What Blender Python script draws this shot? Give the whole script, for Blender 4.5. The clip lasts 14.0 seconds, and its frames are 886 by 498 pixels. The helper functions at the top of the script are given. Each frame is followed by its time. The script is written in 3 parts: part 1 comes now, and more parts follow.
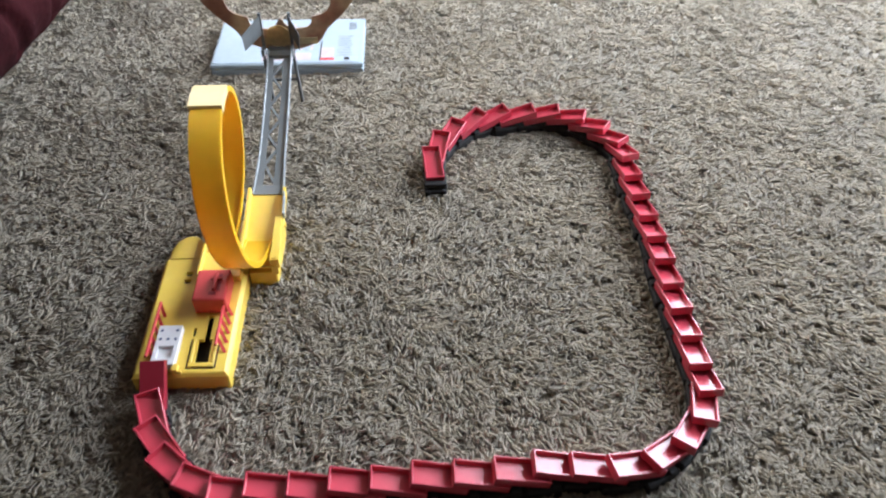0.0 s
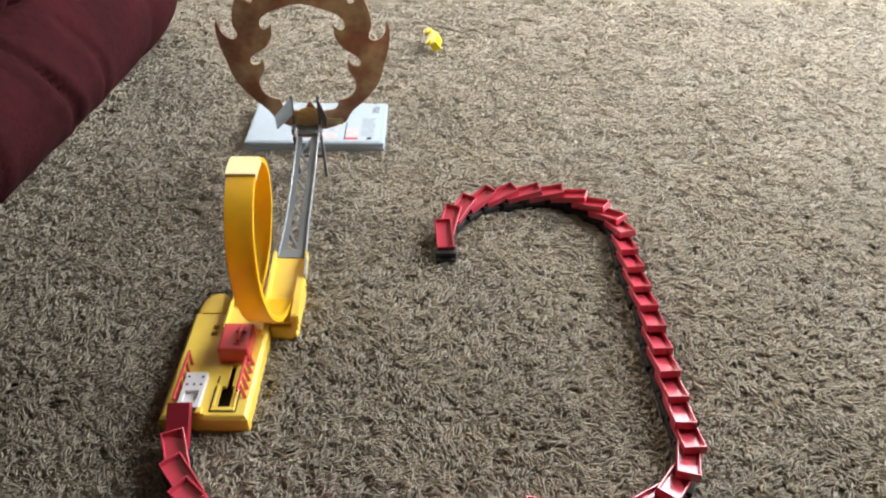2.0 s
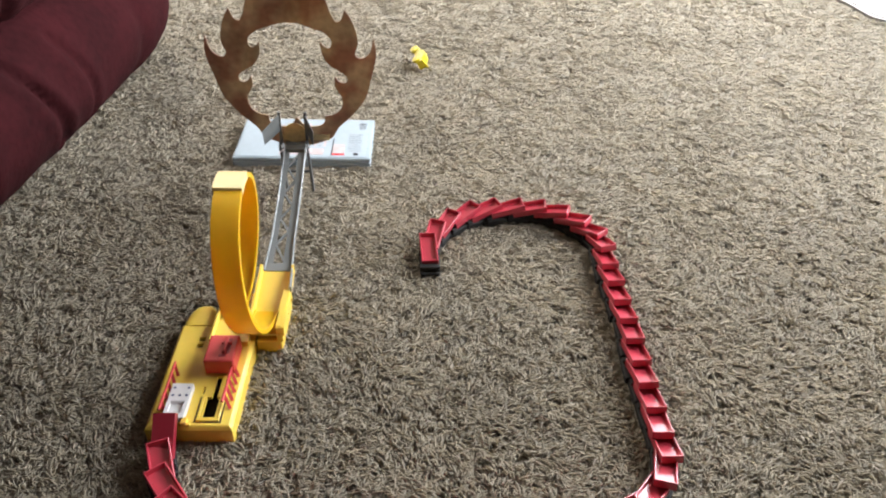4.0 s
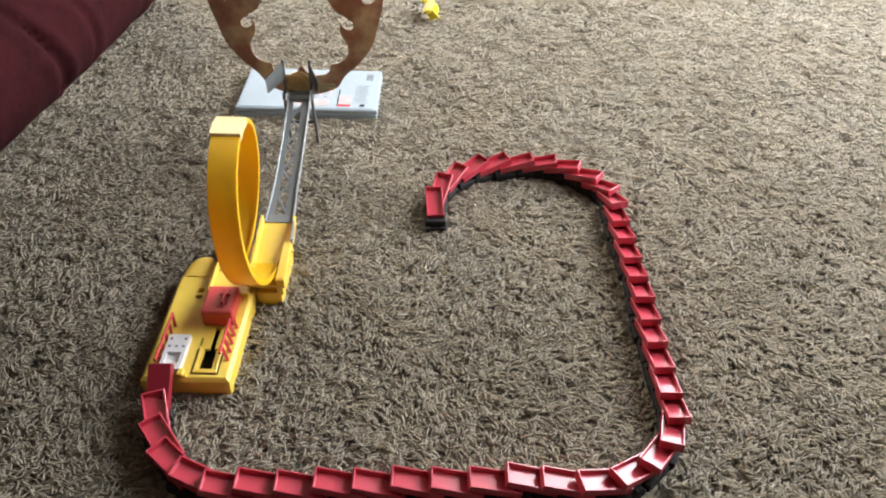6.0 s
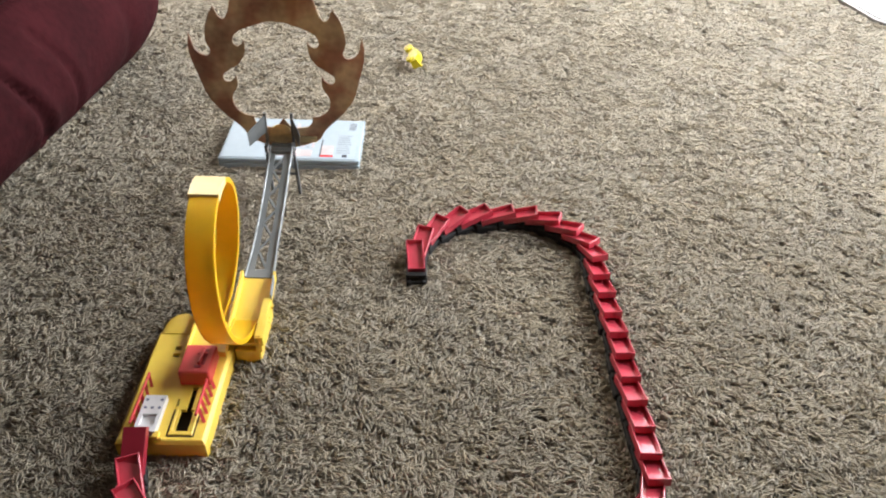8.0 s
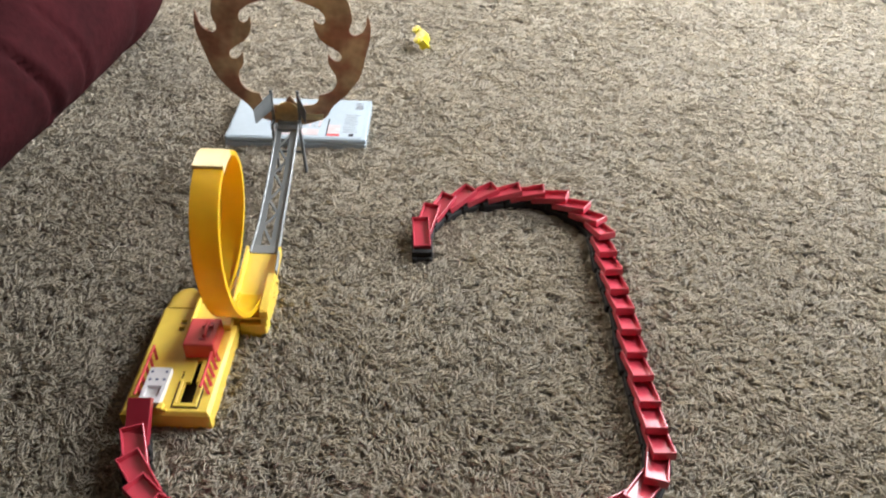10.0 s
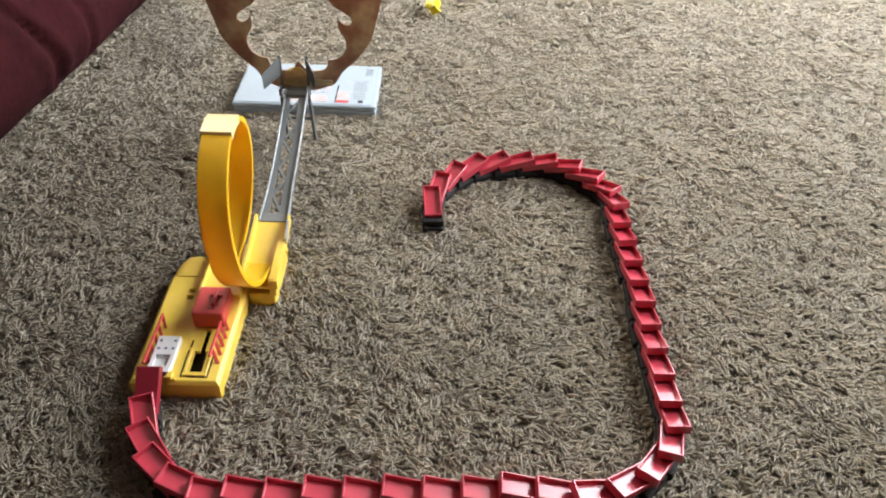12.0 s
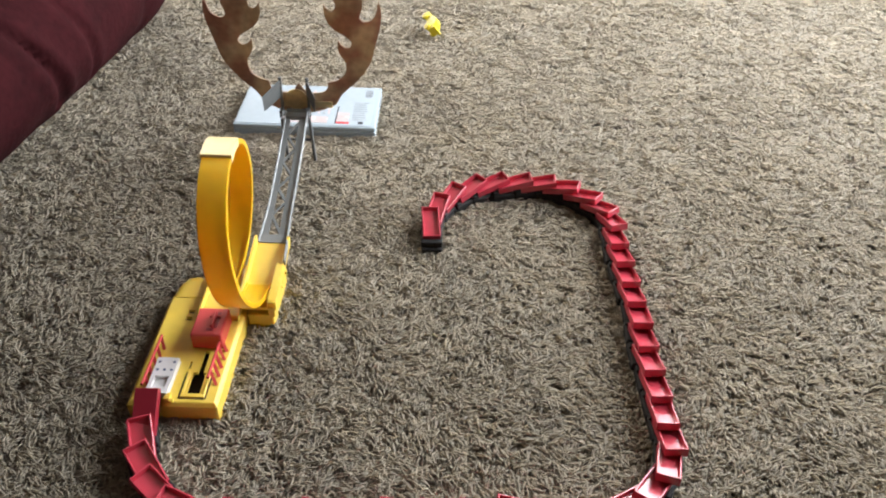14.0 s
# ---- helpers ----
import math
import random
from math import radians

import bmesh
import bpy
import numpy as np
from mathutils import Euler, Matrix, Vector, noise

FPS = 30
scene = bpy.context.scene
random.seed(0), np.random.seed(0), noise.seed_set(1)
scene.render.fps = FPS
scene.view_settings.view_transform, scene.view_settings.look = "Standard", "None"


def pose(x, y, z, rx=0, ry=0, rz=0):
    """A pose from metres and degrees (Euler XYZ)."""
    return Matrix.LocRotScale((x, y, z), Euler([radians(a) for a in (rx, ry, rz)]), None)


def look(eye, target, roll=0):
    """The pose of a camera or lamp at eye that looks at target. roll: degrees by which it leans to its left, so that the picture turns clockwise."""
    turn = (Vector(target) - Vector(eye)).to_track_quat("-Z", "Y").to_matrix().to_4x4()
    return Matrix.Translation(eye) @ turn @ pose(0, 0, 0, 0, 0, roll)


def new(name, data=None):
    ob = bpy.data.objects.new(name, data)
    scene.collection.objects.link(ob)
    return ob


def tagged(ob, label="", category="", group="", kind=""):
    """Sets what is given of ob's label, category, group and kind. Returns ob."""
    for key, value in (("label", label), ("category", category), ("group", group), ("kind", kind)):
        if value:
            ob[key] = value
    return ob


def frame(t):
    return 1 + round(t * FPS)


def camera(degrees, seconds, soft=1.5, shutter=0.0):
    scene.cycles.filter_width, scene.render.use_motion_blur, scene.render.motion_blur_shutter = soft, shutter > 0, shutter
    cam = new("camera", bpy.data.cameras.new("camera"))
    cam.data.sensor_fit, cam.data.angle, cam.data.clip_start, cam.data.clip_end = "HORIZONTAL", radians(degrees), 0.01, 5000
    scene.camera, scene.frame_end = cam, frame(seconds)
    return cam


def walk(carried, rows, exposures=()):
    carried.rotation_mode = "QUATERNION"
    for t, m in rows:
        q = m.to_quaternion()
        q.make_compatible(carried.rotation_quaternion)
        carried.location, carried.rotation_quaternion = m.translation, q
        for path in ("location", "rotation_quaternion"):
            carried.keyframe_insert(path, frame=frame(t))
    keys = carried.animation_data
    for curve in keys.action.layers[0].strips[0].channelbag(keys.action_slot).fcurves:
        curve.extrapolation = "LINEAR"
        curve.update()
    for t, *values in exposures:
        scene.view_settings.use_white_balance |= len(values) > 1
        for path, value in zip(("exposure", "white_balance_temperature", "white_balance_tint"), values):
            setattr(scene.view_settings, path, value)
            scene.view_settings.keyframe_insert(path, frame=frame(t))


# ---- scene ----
cam = camera(59.2, 14.0, 2.05, 0.5)
PATH = [
    (0, (-0.037, 0.09, 0.482), (0.035, 1.511, -0.924), 0.7),
    (0.5, (-0.042, 0.027, 0.493), (0.036, 1.535, -0.818), 1.0),
    (1, (-0.046, 0.033, 0.499), (-0.004, 1.57, -0.781), 1.6),
    (1.5, (-0.036, 0.037, 0.502), (-0.02, 1.583, -0.768), 1.1),
    (2, (-0.029, 0.036, 0.507), (-0.004, 1.601, -0.738), 1.0),
    (2.5, (-0.025, 0.029, 0.515), (0.032, 1.62, -0.695), 0.7),
    (2.7, (-0.026, 0.023, 0.519), (0.047, 1.622, -0.68), 0.5),
    (4.8, (-0.022, 0.026, 0.5), (0.016, 1.589, -0.748), 2.2),
    (5, (-0.023, 0.028, 0.497), (0.012, 1.58, -0.765), 2.1),
    (5.5, (-0.02, 0.032, 0.497), (0.003, 1.569, -0.783), 1.9),
    (6, (-0.017, 0.035, 0.493), (0.006, 1.567, -0.792), 2.0),
    (6.5, (-0.017, 0.039, 0.503), (0.009, 1.581, -0.771), 2.4),
    (7, (-0.019, 0.046, 0.506), (0.022, 1.604, -0.747), 2.7),
    (7.5, (-0.017, 0.049, 0.507), (0.047, 1.625, -0.723), 2.9),
    (7.7, (-0.012, 0.049, 0.511), (0.046, 1.632, -0.711), 2.7),
    (9.8, (-0.004, 0.043, 0.502), (0.023, 1.623, -0.725), 2.1),
    (10, (-0.005, 0.042, 0.497), (0.02, 1.612, -0.741), 2.1),
    (10.5, (-0.008, 0.043, 0.491), (0.015, 1.587, -0.779), 2.0),
    (11, (-0.008, 0.047, 0.489), (0.011, 1.576, -0.8), 2.1),
    (11.5, (-0.01, 0.05, 0.49), (0.006, 1.57, -0.809), 2.2),
    (12, (-0.01, 0.051, 0.49), (0.002, 1.571, -0.81), 2.2),
    (12.5, (-0.01, 0.051, 0.494), (-0.002, 1.578, -0.797), 2.1),
    (13, (-0.008, 0.049, 0.495), (-0.004, 1.585, -0.787), 2.0),
    (13.5, (-0.008, 0.049, 0.495), (-0.003, 1.593, -0.776), 2.1),
    (14, (-0.007, 0.051, 0.495), (-0.001, 1.599, -0.771), 2.1),
]
EXPOSURE = -0.06
TINTS = [(0, EXPOSURE + 0.08, 5750, 10), (0.5, EXPOSURE + 0.08, 6050, 10), (1.0, EXPOSURE + 0.04, 6250, 10), (2.0, EXPOSURE, 6500, 10), (14, EXPOSURE, 6500, 10)]
walk(cam, [(t, look(eye, target, roll)) for t, eye, target, roll in PATH], TINTS)

# ---- light: a bright window in the far wall, open sky outside ----
world = bpy.data.worlds.new("sky")
scene.world = world
world.use_nodes = True
wn = world.node_tree
sky = wn.nodes.new("ShaderNodeTexSky")
sky.sky_type, sky.sun_disc = "NISHITA", False
sky.sun_elevation, sky.sun_rotation = radians(40), radians(200)
wn.nodes["Background"].inputs["Strength"].default_value = 0.12
wn.links.new(sky.outputs["Color"], wn.nodes["Background"].inputs["Color"])



def window_lamp(name, at, aim, sx, sy, watts, colour):
    data = bpy.data.lights.new(name, "AREA")
    data.shape, data.size, data.size_y, data.energy, data.color = "RECTANGLE", sx, sy, watts, colour
    ob = new(name, data)
    ob.matrix_world = look(at, aim)
    return ob


window_lamp("side_window_light", (0.97, 1.65, 0.80), (0.0, 1.62, 0.62), 2.1, 0.90, 104.0, (0.935, 0.955, 1.0))
window_lamp("far_window_light", (-1.50, 3.36, 1.45), (-0.95, 1.6, 0.75), 0.60, 1.1, 112.0, (1.0, 0.92, 0.82))


# ---- materials ----
def material(name, base, rough=0.5, metal=0.0, vary=0.12, grain=60.0, bump=0.1, coat=0.0, trans=0.0, sheen=0.0, glow=0.0,
             island=0.0, spec=0.5, alpha=1.0, depth=0.0006, other=None):
    """A procedural surface: base colour with variation at two scales, fine relief."""
    m = bpy.data.materials.new(name)
    m.use_nodes = True
    nt = m.node_tree
    b = nt.nodes["Principled BSDF"]
    b.inputs["Roughness"].default_value, b.inputs["Metallic"].default_value = rough, metal
    b.inputs["Coat Weight"].default_value, b.inputs["Coat Roughness"].default_value = coat, 0.12
    b.inputs["Transmission Weight"].default_value, b.inputs["Sheen Weight"].default_value = trans, sheen
    b.inputs["Specular IOR Level"].default_value, b.inputs["Alpha"].default_value = spec, alpha
    if glow:
        b.inputs["Subsurface Weight"].default_value, b.inputs["Subsurface Scale"].default_value = glow, 0.012
        b.inputs["Subsurface Radius"].default_value = (1.0, 0.6, 0.1)
    tc = nt.nodes.new("ShaderNodeTexCoord")
    fine, broad = nt.nodes.new("ShaderNodeTexNoise"), nt.nodes.new("ShaderNodeTexNoise")
    fine.inputs["Scale"].default_value, fine.inputs["Detail"].default_value = grain * 8, 4
    broad.inputs["Scale"].default_value, broad.inputs["Detail"].default_value = grain, 3
    nt.links.new(tc.outputs["Object"], fine.inputs["Vector"])
    nt.links.new(tc.outputs["Object"], broad.inputs["Vector"])
    total = nt.nodes.new("ShaderNodeMath")
    total.operation = "MULTIPLY_ADD"
    nt.links.new(fine.outputs["Fac"], total.inputs[0])
    total.inputs[1].default_value = 0.5
    nt.links.new(broad.outputs["Fac"], total.inputs[2])
    last = total.outputs[0]
    if island:
        geo = nt.nodes.new("ShaderNodeNewGeometry")
        mul = nt.nodes.new("ShaderNodeMath")
        mul.operation = "MULTIPLY_ADD"
        nt.links.new(geo.outputs["Random Per Island"], mul.inputs[0])
        mul.inputs[1].default_value = island
        nt.links.new(last, mul.inputs[2])
        last = mul.outputs[0]
    ramp = nt.nodes.new("ShaderNodeMapRange")
    ramp.inputs["From Min"].default_value, ramp.inputs["From Max"].default_value = 0.45, 1.05 + island
    ramp.inputs["To Min"].default_value, ramp.inputs["To Max"].default_value = 1 - vary, 1 + vary
    nt.links.new(last, ramp.inputs["Value"])
    mix = nt.nodes.new("ShaderNodeVectorMath")
    mix.operation = "SCALE"
    mix.inputs[0].default_value = base
    nt.links.new(ramp.outputs["Result"], mix.inputs["Scale"])
    if other:
        patch, blend, edge = nt.nodes.new("ShaderNodeTexNoise"), nt.nodes.new("ShaderNodeMix"), nt.nodes.new("ShaderNodeMapRange")
        patch.inputs["Scale"].default_value, patch.inputs["Detail"].default_value = grain * 1.6, 2
        nt.links.new(tc.outputs["Object"], patch.inputs["Vector"])
        edge.inputs["From Min"].default_value, edge.inputs["From Max"].default_value = 0.42, 0.60
        nt.links.new(patch.outputs["Fac"], edge.inputs["Value"])
        blend.data_type = "RGBA"
        nt.links.new(edge.outputs["Result"], blend.inputs["Factor"])
        blend.inputs["A"].default_value, blend.inputs["B"].default_value = (*base, 1), (*other, 1)
        nt.links.new(blend.outputs["Result"], mix.inputs[0])
    nt.links.new(mix.outputs["Vector"], b.inputs["Base Color"])
    rr = nt.nodes.new("ShaderNodeMapRange")
    rr.inputs["To Min"].default_value, rr.inputs["To Max"].default_value = max(rough - 0.08, 0.02), min(rough + 0.1, 1)
    nt.links.new(broad.outputs["Fac"], rr.inputs["Value"])
    nt.links.new(rr.outputs["Result"], b.inputs["Roughness"])
    if bump:
        bp = nt.nodes.new("ShaderNodeBump")
        bp.inputs["Strength"].default_value, bp.inputs["Distance"].default_value = bump, depth
        nt.links.new(fine.outputs["Fac"], bp.inputs["Height"])
        nt.links.new(bp.outputs["Normal"], b.inputs["Normal"])
    return m


M_TUFT = material("carpet_yarn", (0.585, 0.521, 0.400), 0.42, vary=0.23, grain=9, bump=0.0, island=1.0, sheen=0.3, spec=1.0)


def let_through(m, share):
    """Part of the light passes the thin stuff and comes out diffuse on its other side."""
    nt = m.node_tree
    passed, both = nt.nodes.new("ShaderNodeBsdfTranslucent"), nt.nodes.new("ShaderNodeMixShader")
    both.inputs["Fac"].default_value = share
    nt.links.new(nt.nodes["Principled BSDF"].inputs["Base Color"].links[0].from_socket, passed.inputs["Color"])
    nt.links.new(nt.nodes["Principled BSDF"].outputs["BSDF"], both.inputs[1])
    nt.links.new(passed.outputs["BSDF"], both.inputs[2])
    nt.links.new(both.outputs["Shader"], nt.nodes["Material Output"].inputs["Surface"])


let_through(M_TUFT, 0.55)
M_BACKING = material("carpet_backing", (0.33, 0.29, 0.235), 0.98, vary=0.5, grain=30, bump=0.6, depth=0.004, spec=0.1)
M_RED = material("red_domino_plastic", (0.50, 0.046, 0.074), 0.31, vary=0.1, grain=25, bump=0.03, coat=0.5)
# darker red for the last domino and the painted shade by the hook
M_DARK_RED = material("dark_red_and_gap_shade", (0.30, 0.018, 0.035), 0.35, vary=0.1, grain=25, bump=0.03)
M_BLACK = material("black_track_plastic", (0.018, 0.017, 0.017), 0.7, vary=0.25, grain=40, bump=0.05, spec=0.25)
M_YELLOW = material("yellow_plastic", (0.84, 0.585, 0.090), 0.36, vary=0.07, grain=20, bump=0.03, coat=0.1, glow=0.15)
M_LOOP = material("orange_yellow_plastic", (0.80, 0.42, 0.012), 0.34, vary=0.08, grain=14, bump=0.02, coat=0.1, glow=0.45)
M_PALE = material("pale_yellow_plastic", (0.84, 0.66, 0.30), 0.4, vary=0.08, grain=40, bump=0.04, coat=0.1)
M_LEMON = material("lemon_yellow_plastic", (0.80, 0.67, 0.02), 0.40, vary=0.08, grain=60, bump=0.03)
M_TRIGGER = material("red_trigger_plastic", (0.60, 0.06, 0.06), 0.38, vary=0.08, grain=40, bump=0.04)
M_WHITE = material("white_plastic", (0.74, 0.74, 0.74), 0.4, vary=0.05, grain=40, bump=0.03)
M_DOT = material("blue_grey_pip", (0.10, 0.13, 0.22), 0.5, vary=0.1, grain=90, bump=0.0)
M_GREY = material("grey_truss_plastic", (0.155, 0.17, 0.172), 0.32, vary=0.1, grain=30, bump=0.04, coat=0.4)
# truss grey made lighter, so the rails' glint is partly in the colour
M_RAIL = material("grey_rail_with_glint", (0.29, 0.315, 0.32), 0.26, vary=0.08, grain=30, bump=0.03, coat=0.5)
# darker grey of the legs, also the shaded copy for the right-hand bracket
M_DARK_GREY = material("dark_grey_and_plate_shade", (0.10, 0.11, 0.115), 0.4, vary=0.15, grain=30, bump=0.04)
# near-black that stands in for shade inside slots and grooves
M_SLOT_SHADE = material("slot_shade", (0.02, 0.015, 0.012), 0.7, vary=0.2, grain=60, bump=0.0)
M_FLAME = material("amber_flame_plastic", (0.45, 0.335, 0.21), 0.32, vary=0.4, grain=20, bump=0.02, trans=0.15, coat=0.2, other=(0.31, 0.155, 0.10))
M_AMBER = material("clear_amber_plastic", (0.94, 0.80, 0.48), 0.25, vary=0.25, grain=30, bump=0.02, trans=0.3)
let_through(M_FLAME, 0.25)
let_through(M_AMBER, 0.45)
M_CASE = material("pale_blue_case_plastic", (0.60, 0.72, 0.80), 0.12, vary=0.05, grain=20, bump=0.02, trans=0.35)
M_SHEET = material("white_cover_paper", (0.42, 0.50, 0.56), 0.14, vary=0.06, grain=18, bump=0.02, coat=0.25)
M_INK = material("grey_print", (0.36, 0.40, 0.44), 0.25, vary=0.1, grain=80, bump=0.0, coat=0.5)
M_BLACK_INK = material("black_print", (0.05, 0.05, 0.06), 0.25, vary=0.1, grain=80, bump=0.0, coat=0.5)
M_RED_INK = material("red_print", (0.70, 0.05, 0.06), 0.25, vary=0.1, grain=80, bump=0.0, coat=0.5)
M_PINK_INK = material("pink_print", (0.60, 0.52, 0.53), 0.25, vary=0.15, grain=80, bump=0.0, coat=0.5)
M_SOFA = material("burgundy_microfibre", (0.031, 0.0056, 0.0070), 0.95, vary=0.4, grain=14, bump=0.35, sheen=0.0, depth=0.003, spec=0.08)
# unseen walls and ceiling, coloured dark so that they bounce little light
M_WALL = material("painted_wall", (0.13, 0.105, 0.078), 0.9, vary=0.04, grain=3, bump=0.05)
M_CEILING = material("toned_down_ceiling", (0.27, 0.255, 0.225), 0.95, vary=0.03, grain=3, bump=0.1)
M_TRIM = material("white_trim", (0.78, 0.78, 0.76), 0.5, vary=0.04, grain=6, bump=0.03)
M_TUB = material("glossy_white_tub_plastic", (0.82, 0.84, 0.86), 0.25, vary=0.03, grain=10, bump=0.02)
M_RIM = material("grey_tub_rim", (0.30, 0.29, 0.28), 0.5, vary=0.1, grain=20, bump=0.04)

g = bpy.data.materials.new("window_glass")
g.use_nodes = True
gb = g.node_tree.nodes["Principled BSDF"]
gb.inputs["Transmission Weight"].default_value, gb.inputs["Roughness"].default_value = 1.0, 0.0
M_GLASS = g


# ---- building helpers ----
def part(name, bm, mat, parent=None, label=""):
    me = bpy.data.meshes.new(name)
    bmesh.ops.recalc_face_normals(bm, faces=bm.faces)
    bm.to_mesh(me)
    bm.free()
    me.materials.append(mat)
    ob = new(name, me)
    if parent:
        ob.parent = parent
    if label:
        ob["label"] = label
    return ob


def empty(name, at=(0, 0, 0), rz=0.0):
    ob = new(name)
    ob.matrix_world = pose(*at, 0, 0, rz)
    return ob


def smooth(ob, angle=40):
    for p in ob.data.polygons:
        p.use_smooth = True
    ob.data.set_sharp_from_angle(angle=radians(angle))
    return ob


def box(bm, x0, x1, y0, y1, z0, z1, bevel=0.0, seg=2, m=None):
    made = bmesh.ops.create_cube(bm, size=1.0)["verts"]
    for v in made:
        v.co = Vector(((x0 + x1) / 2 + v.co.x * (x1 - x0), (y0 + y1) / 2 + v.co.y * (y1 - y0), (z0 + z1) / 2 + v.co.z * (z1 - z0)))
    if bevel:
        edges = {e for v in made for e in v.link_edges}
        made = [v for v in bmesh.ops.bevel(bm, geom=list(edges), offset=bevel, segments=seg, affect="EDGES", profile=0.5)["verts"]]
    if m is not None:
        bmesh.ops.transform(bm, matrix=m, verts=made)
    return made


def rod(bm, a, b, r, seg=8, flat=1.0):
    """A round or flattened bar from a to b."""
    a, b = Vector(a), Vector(b)
    made = bmesh.ops.create_cone(bm, cap_ends=True, segments=seg, radius1=r, radius2=r, depth=(b - a).length)["verts"]
    turn = (b - a).to_track_quat("Z", "Y").to_matrix().to_4x4()
    bmesh.ops.transform(bm, matrix=Matrix.Translation((a + b) / 2) @ turn @ Matrix.Diagonal((flat, 1, 1, 1)), verts=made)


def bar(bm, a, b, wide, thick, up=(0, 0, 1)):
    """A square bar from a to b, wide across, thick along up."""
    a, b, up = Vector(a), Vector(b), Vector(up)
    along = (b - a).normalized()
    side = along.cross(up).normalized()
    up = side.cross(along)
    vs = [bm.verts.new(p + side * (sx * wide / 2) + up * (sz * thick / 2)) for p in (a, b) for sx, sz in ((-1, -1), (1, -1), (1, 1), (-1, 1))]
    for q in ((0, 1, 2, 3), (7, 6, 5, 4), (0, 4, 5, 1), (1, 5, 6, 2), (2, 6, 7, 3), (3, 7, 4, 0)):
        bm.faces.new([vs[i] for i in q])


def sweep(bm, rings, closed=False):
    """Skin rings of equal length; each ring is a closed loop of points."""
    made = [[bm.verts.new(p) for p in ring] for ring in rings]
    n = len(made[0])
    for a, b in zip(made, made[1:]):
        for i in range(n):
            bm.faces.new((a[i], a[(i + 1) % n], b[(i + 1) % n], b[i]))
    if not closed:
        bm.faces.new(made[0])
        bm.faces.new(list(reversed(made[-1])))


def plate(bm, xs, ys, z0, z1, holes):
    """A plate over the cells of the lines xs and ys, with the cells in holes left open all through."""
    top = {(i, j): bm.verts.new((x, y, z1)) for i, x in enumerate(xs) for j, y in enumerate(ys)}
    low = {(i, j): bm.verts.new((x, y, z0)) for i, x in enumerate(xs) for j, y in enumerate(ys)}
    cells = {(i, j) for i in range(len(xs) - 1) for j in range(len(ys) - 1)} - set(holes)
    for i, j in cells:
        bm.faces.new([top[k] for k in ((i, j), (i + 1, j), (i + 1, j + 1), (i, j + 1))])
        bm.faces.new([low[k] for k in ((i, j + 1), (i + 1, j + 1), (i + 1, j), (i, j))])
        for di, dj, a, b in ((-1, 0, (i, j), (i, j + 1)), (1, 0, (i + 1, j), (i + 1, j + 1)), (0, -1, (i, j), (i + 1, j)), (0, 1, (i, j + 1), (i + 1, j + 1))):
            if (i + di, j + dj) not in cells:
                bm.faces.new((top[a], top[b], low[b], low[a]))
    for v in [v for v in bm.verts if not v.link_faces]:
        bm.verts.remove(v)


# ---- the room ----
X0, X1, Y0, Y1, ZC = -1.9, 1.00, -1.8, 3.4, 2.4
FLOOR = -0.0052
bm = bmesh.new()
box(bm, X0, X1, Y0, Y1, FLOOR - 0.1, FLOOR)
floor = tagged(part("floor", bm, M_BACKING), "brown carpet backing of the living-room floor", "floor", kind="structure")


def wall(name, x0, x1, y0, y1, hole=None, along="x"):
    bm = bmesh.new()
    z0, z1 = FLOOR - 0.1, ZC
    if hole is None:
        box(bm, x0, x1, y0, y1, z0, z1)
    else:
        a, b, c, d = hole
        lo, hi = (x0, x1) if along == "x" else (y0, y1)
        for p, q, r, s in ((lo, a, z0, z1), (b, hi, z0, z1), (a, b, z0, c), (a, b, d, z1)):
            if along == "x":
                box(bm, p, q, y0, y1, r, s)
            else:
                box(bm, x0, x1, p, q, r, s)
    return tagged(part(name, bm, M_WALL), "unseen plain living-room wall, toned down to curb bounced light", "wall", kind="structure")


wall("wall_north", X0 - 0.12, X1 + 0.12, Y1, Y1 + 0.12, (-1.81, -1.19, 0.9, 2.0))
wall("wall_south", X0 - 0.12, X1 + 0.12, Y0 - 0.12, Y0)
wall("wall_west", X0 - 0.12, X0, Y0, Y1)
wall("wall_east", X1, X1 + 0.12, Y0, Y1, (0.57, 2.73, 0.32, 1.28), "y")
bm = bmesh.new()
box(bm, X0 - 0.12, X1 + 0.12, Y0 - 0.12, Y1 + 0.12, ZC, ZC + 0.1)
tagged(part("ceiling", bm, M_CEILING), "unseen flat living-room ceiling, toned down to curb bounced light", "ceiling", kind="structure")


def window(name, m, w, h):
    root = empty(name)
    root.matrix_world = m
    tagged(root, "white framed double-hung window in the wall", "window", kind="structure")
    bm = bmesh.new()
    for a, b, c, d in ((-w / 2, -w / 2 + 0.05, 0, h), (w / 2 - 0.05, w / 2, 0, h), (-w / 2 + 0.05, w / 2 - 0.05, 0, 0.05),
                       (-w / 2 + 0.05, w / 2 - 0.05, h - 0.05, h), (-0.025, 0.025, 0.05, h - 0.05)):
        box(bm, a, b, 0.03, 0.09, c, d)
    part("window_frame", bm, M_TRIM, root)
    for s in (-1, 1):
        bm = bmesh.new()
        box(bm, *sorted((s * 0.025, s * (w / 2 - 0.05))), 0.058, 0.062, 0.05, h - 0.05)
        part("pane", bm, M_GLASS, root).visible_shadow = False


window("window_1", pose(-1.50, Y1, 0.9), 0.62, 1.1)
window("window_2", pose(X1, 1.65, 0.32, 0, 0, -90), 2.16, 0.96)


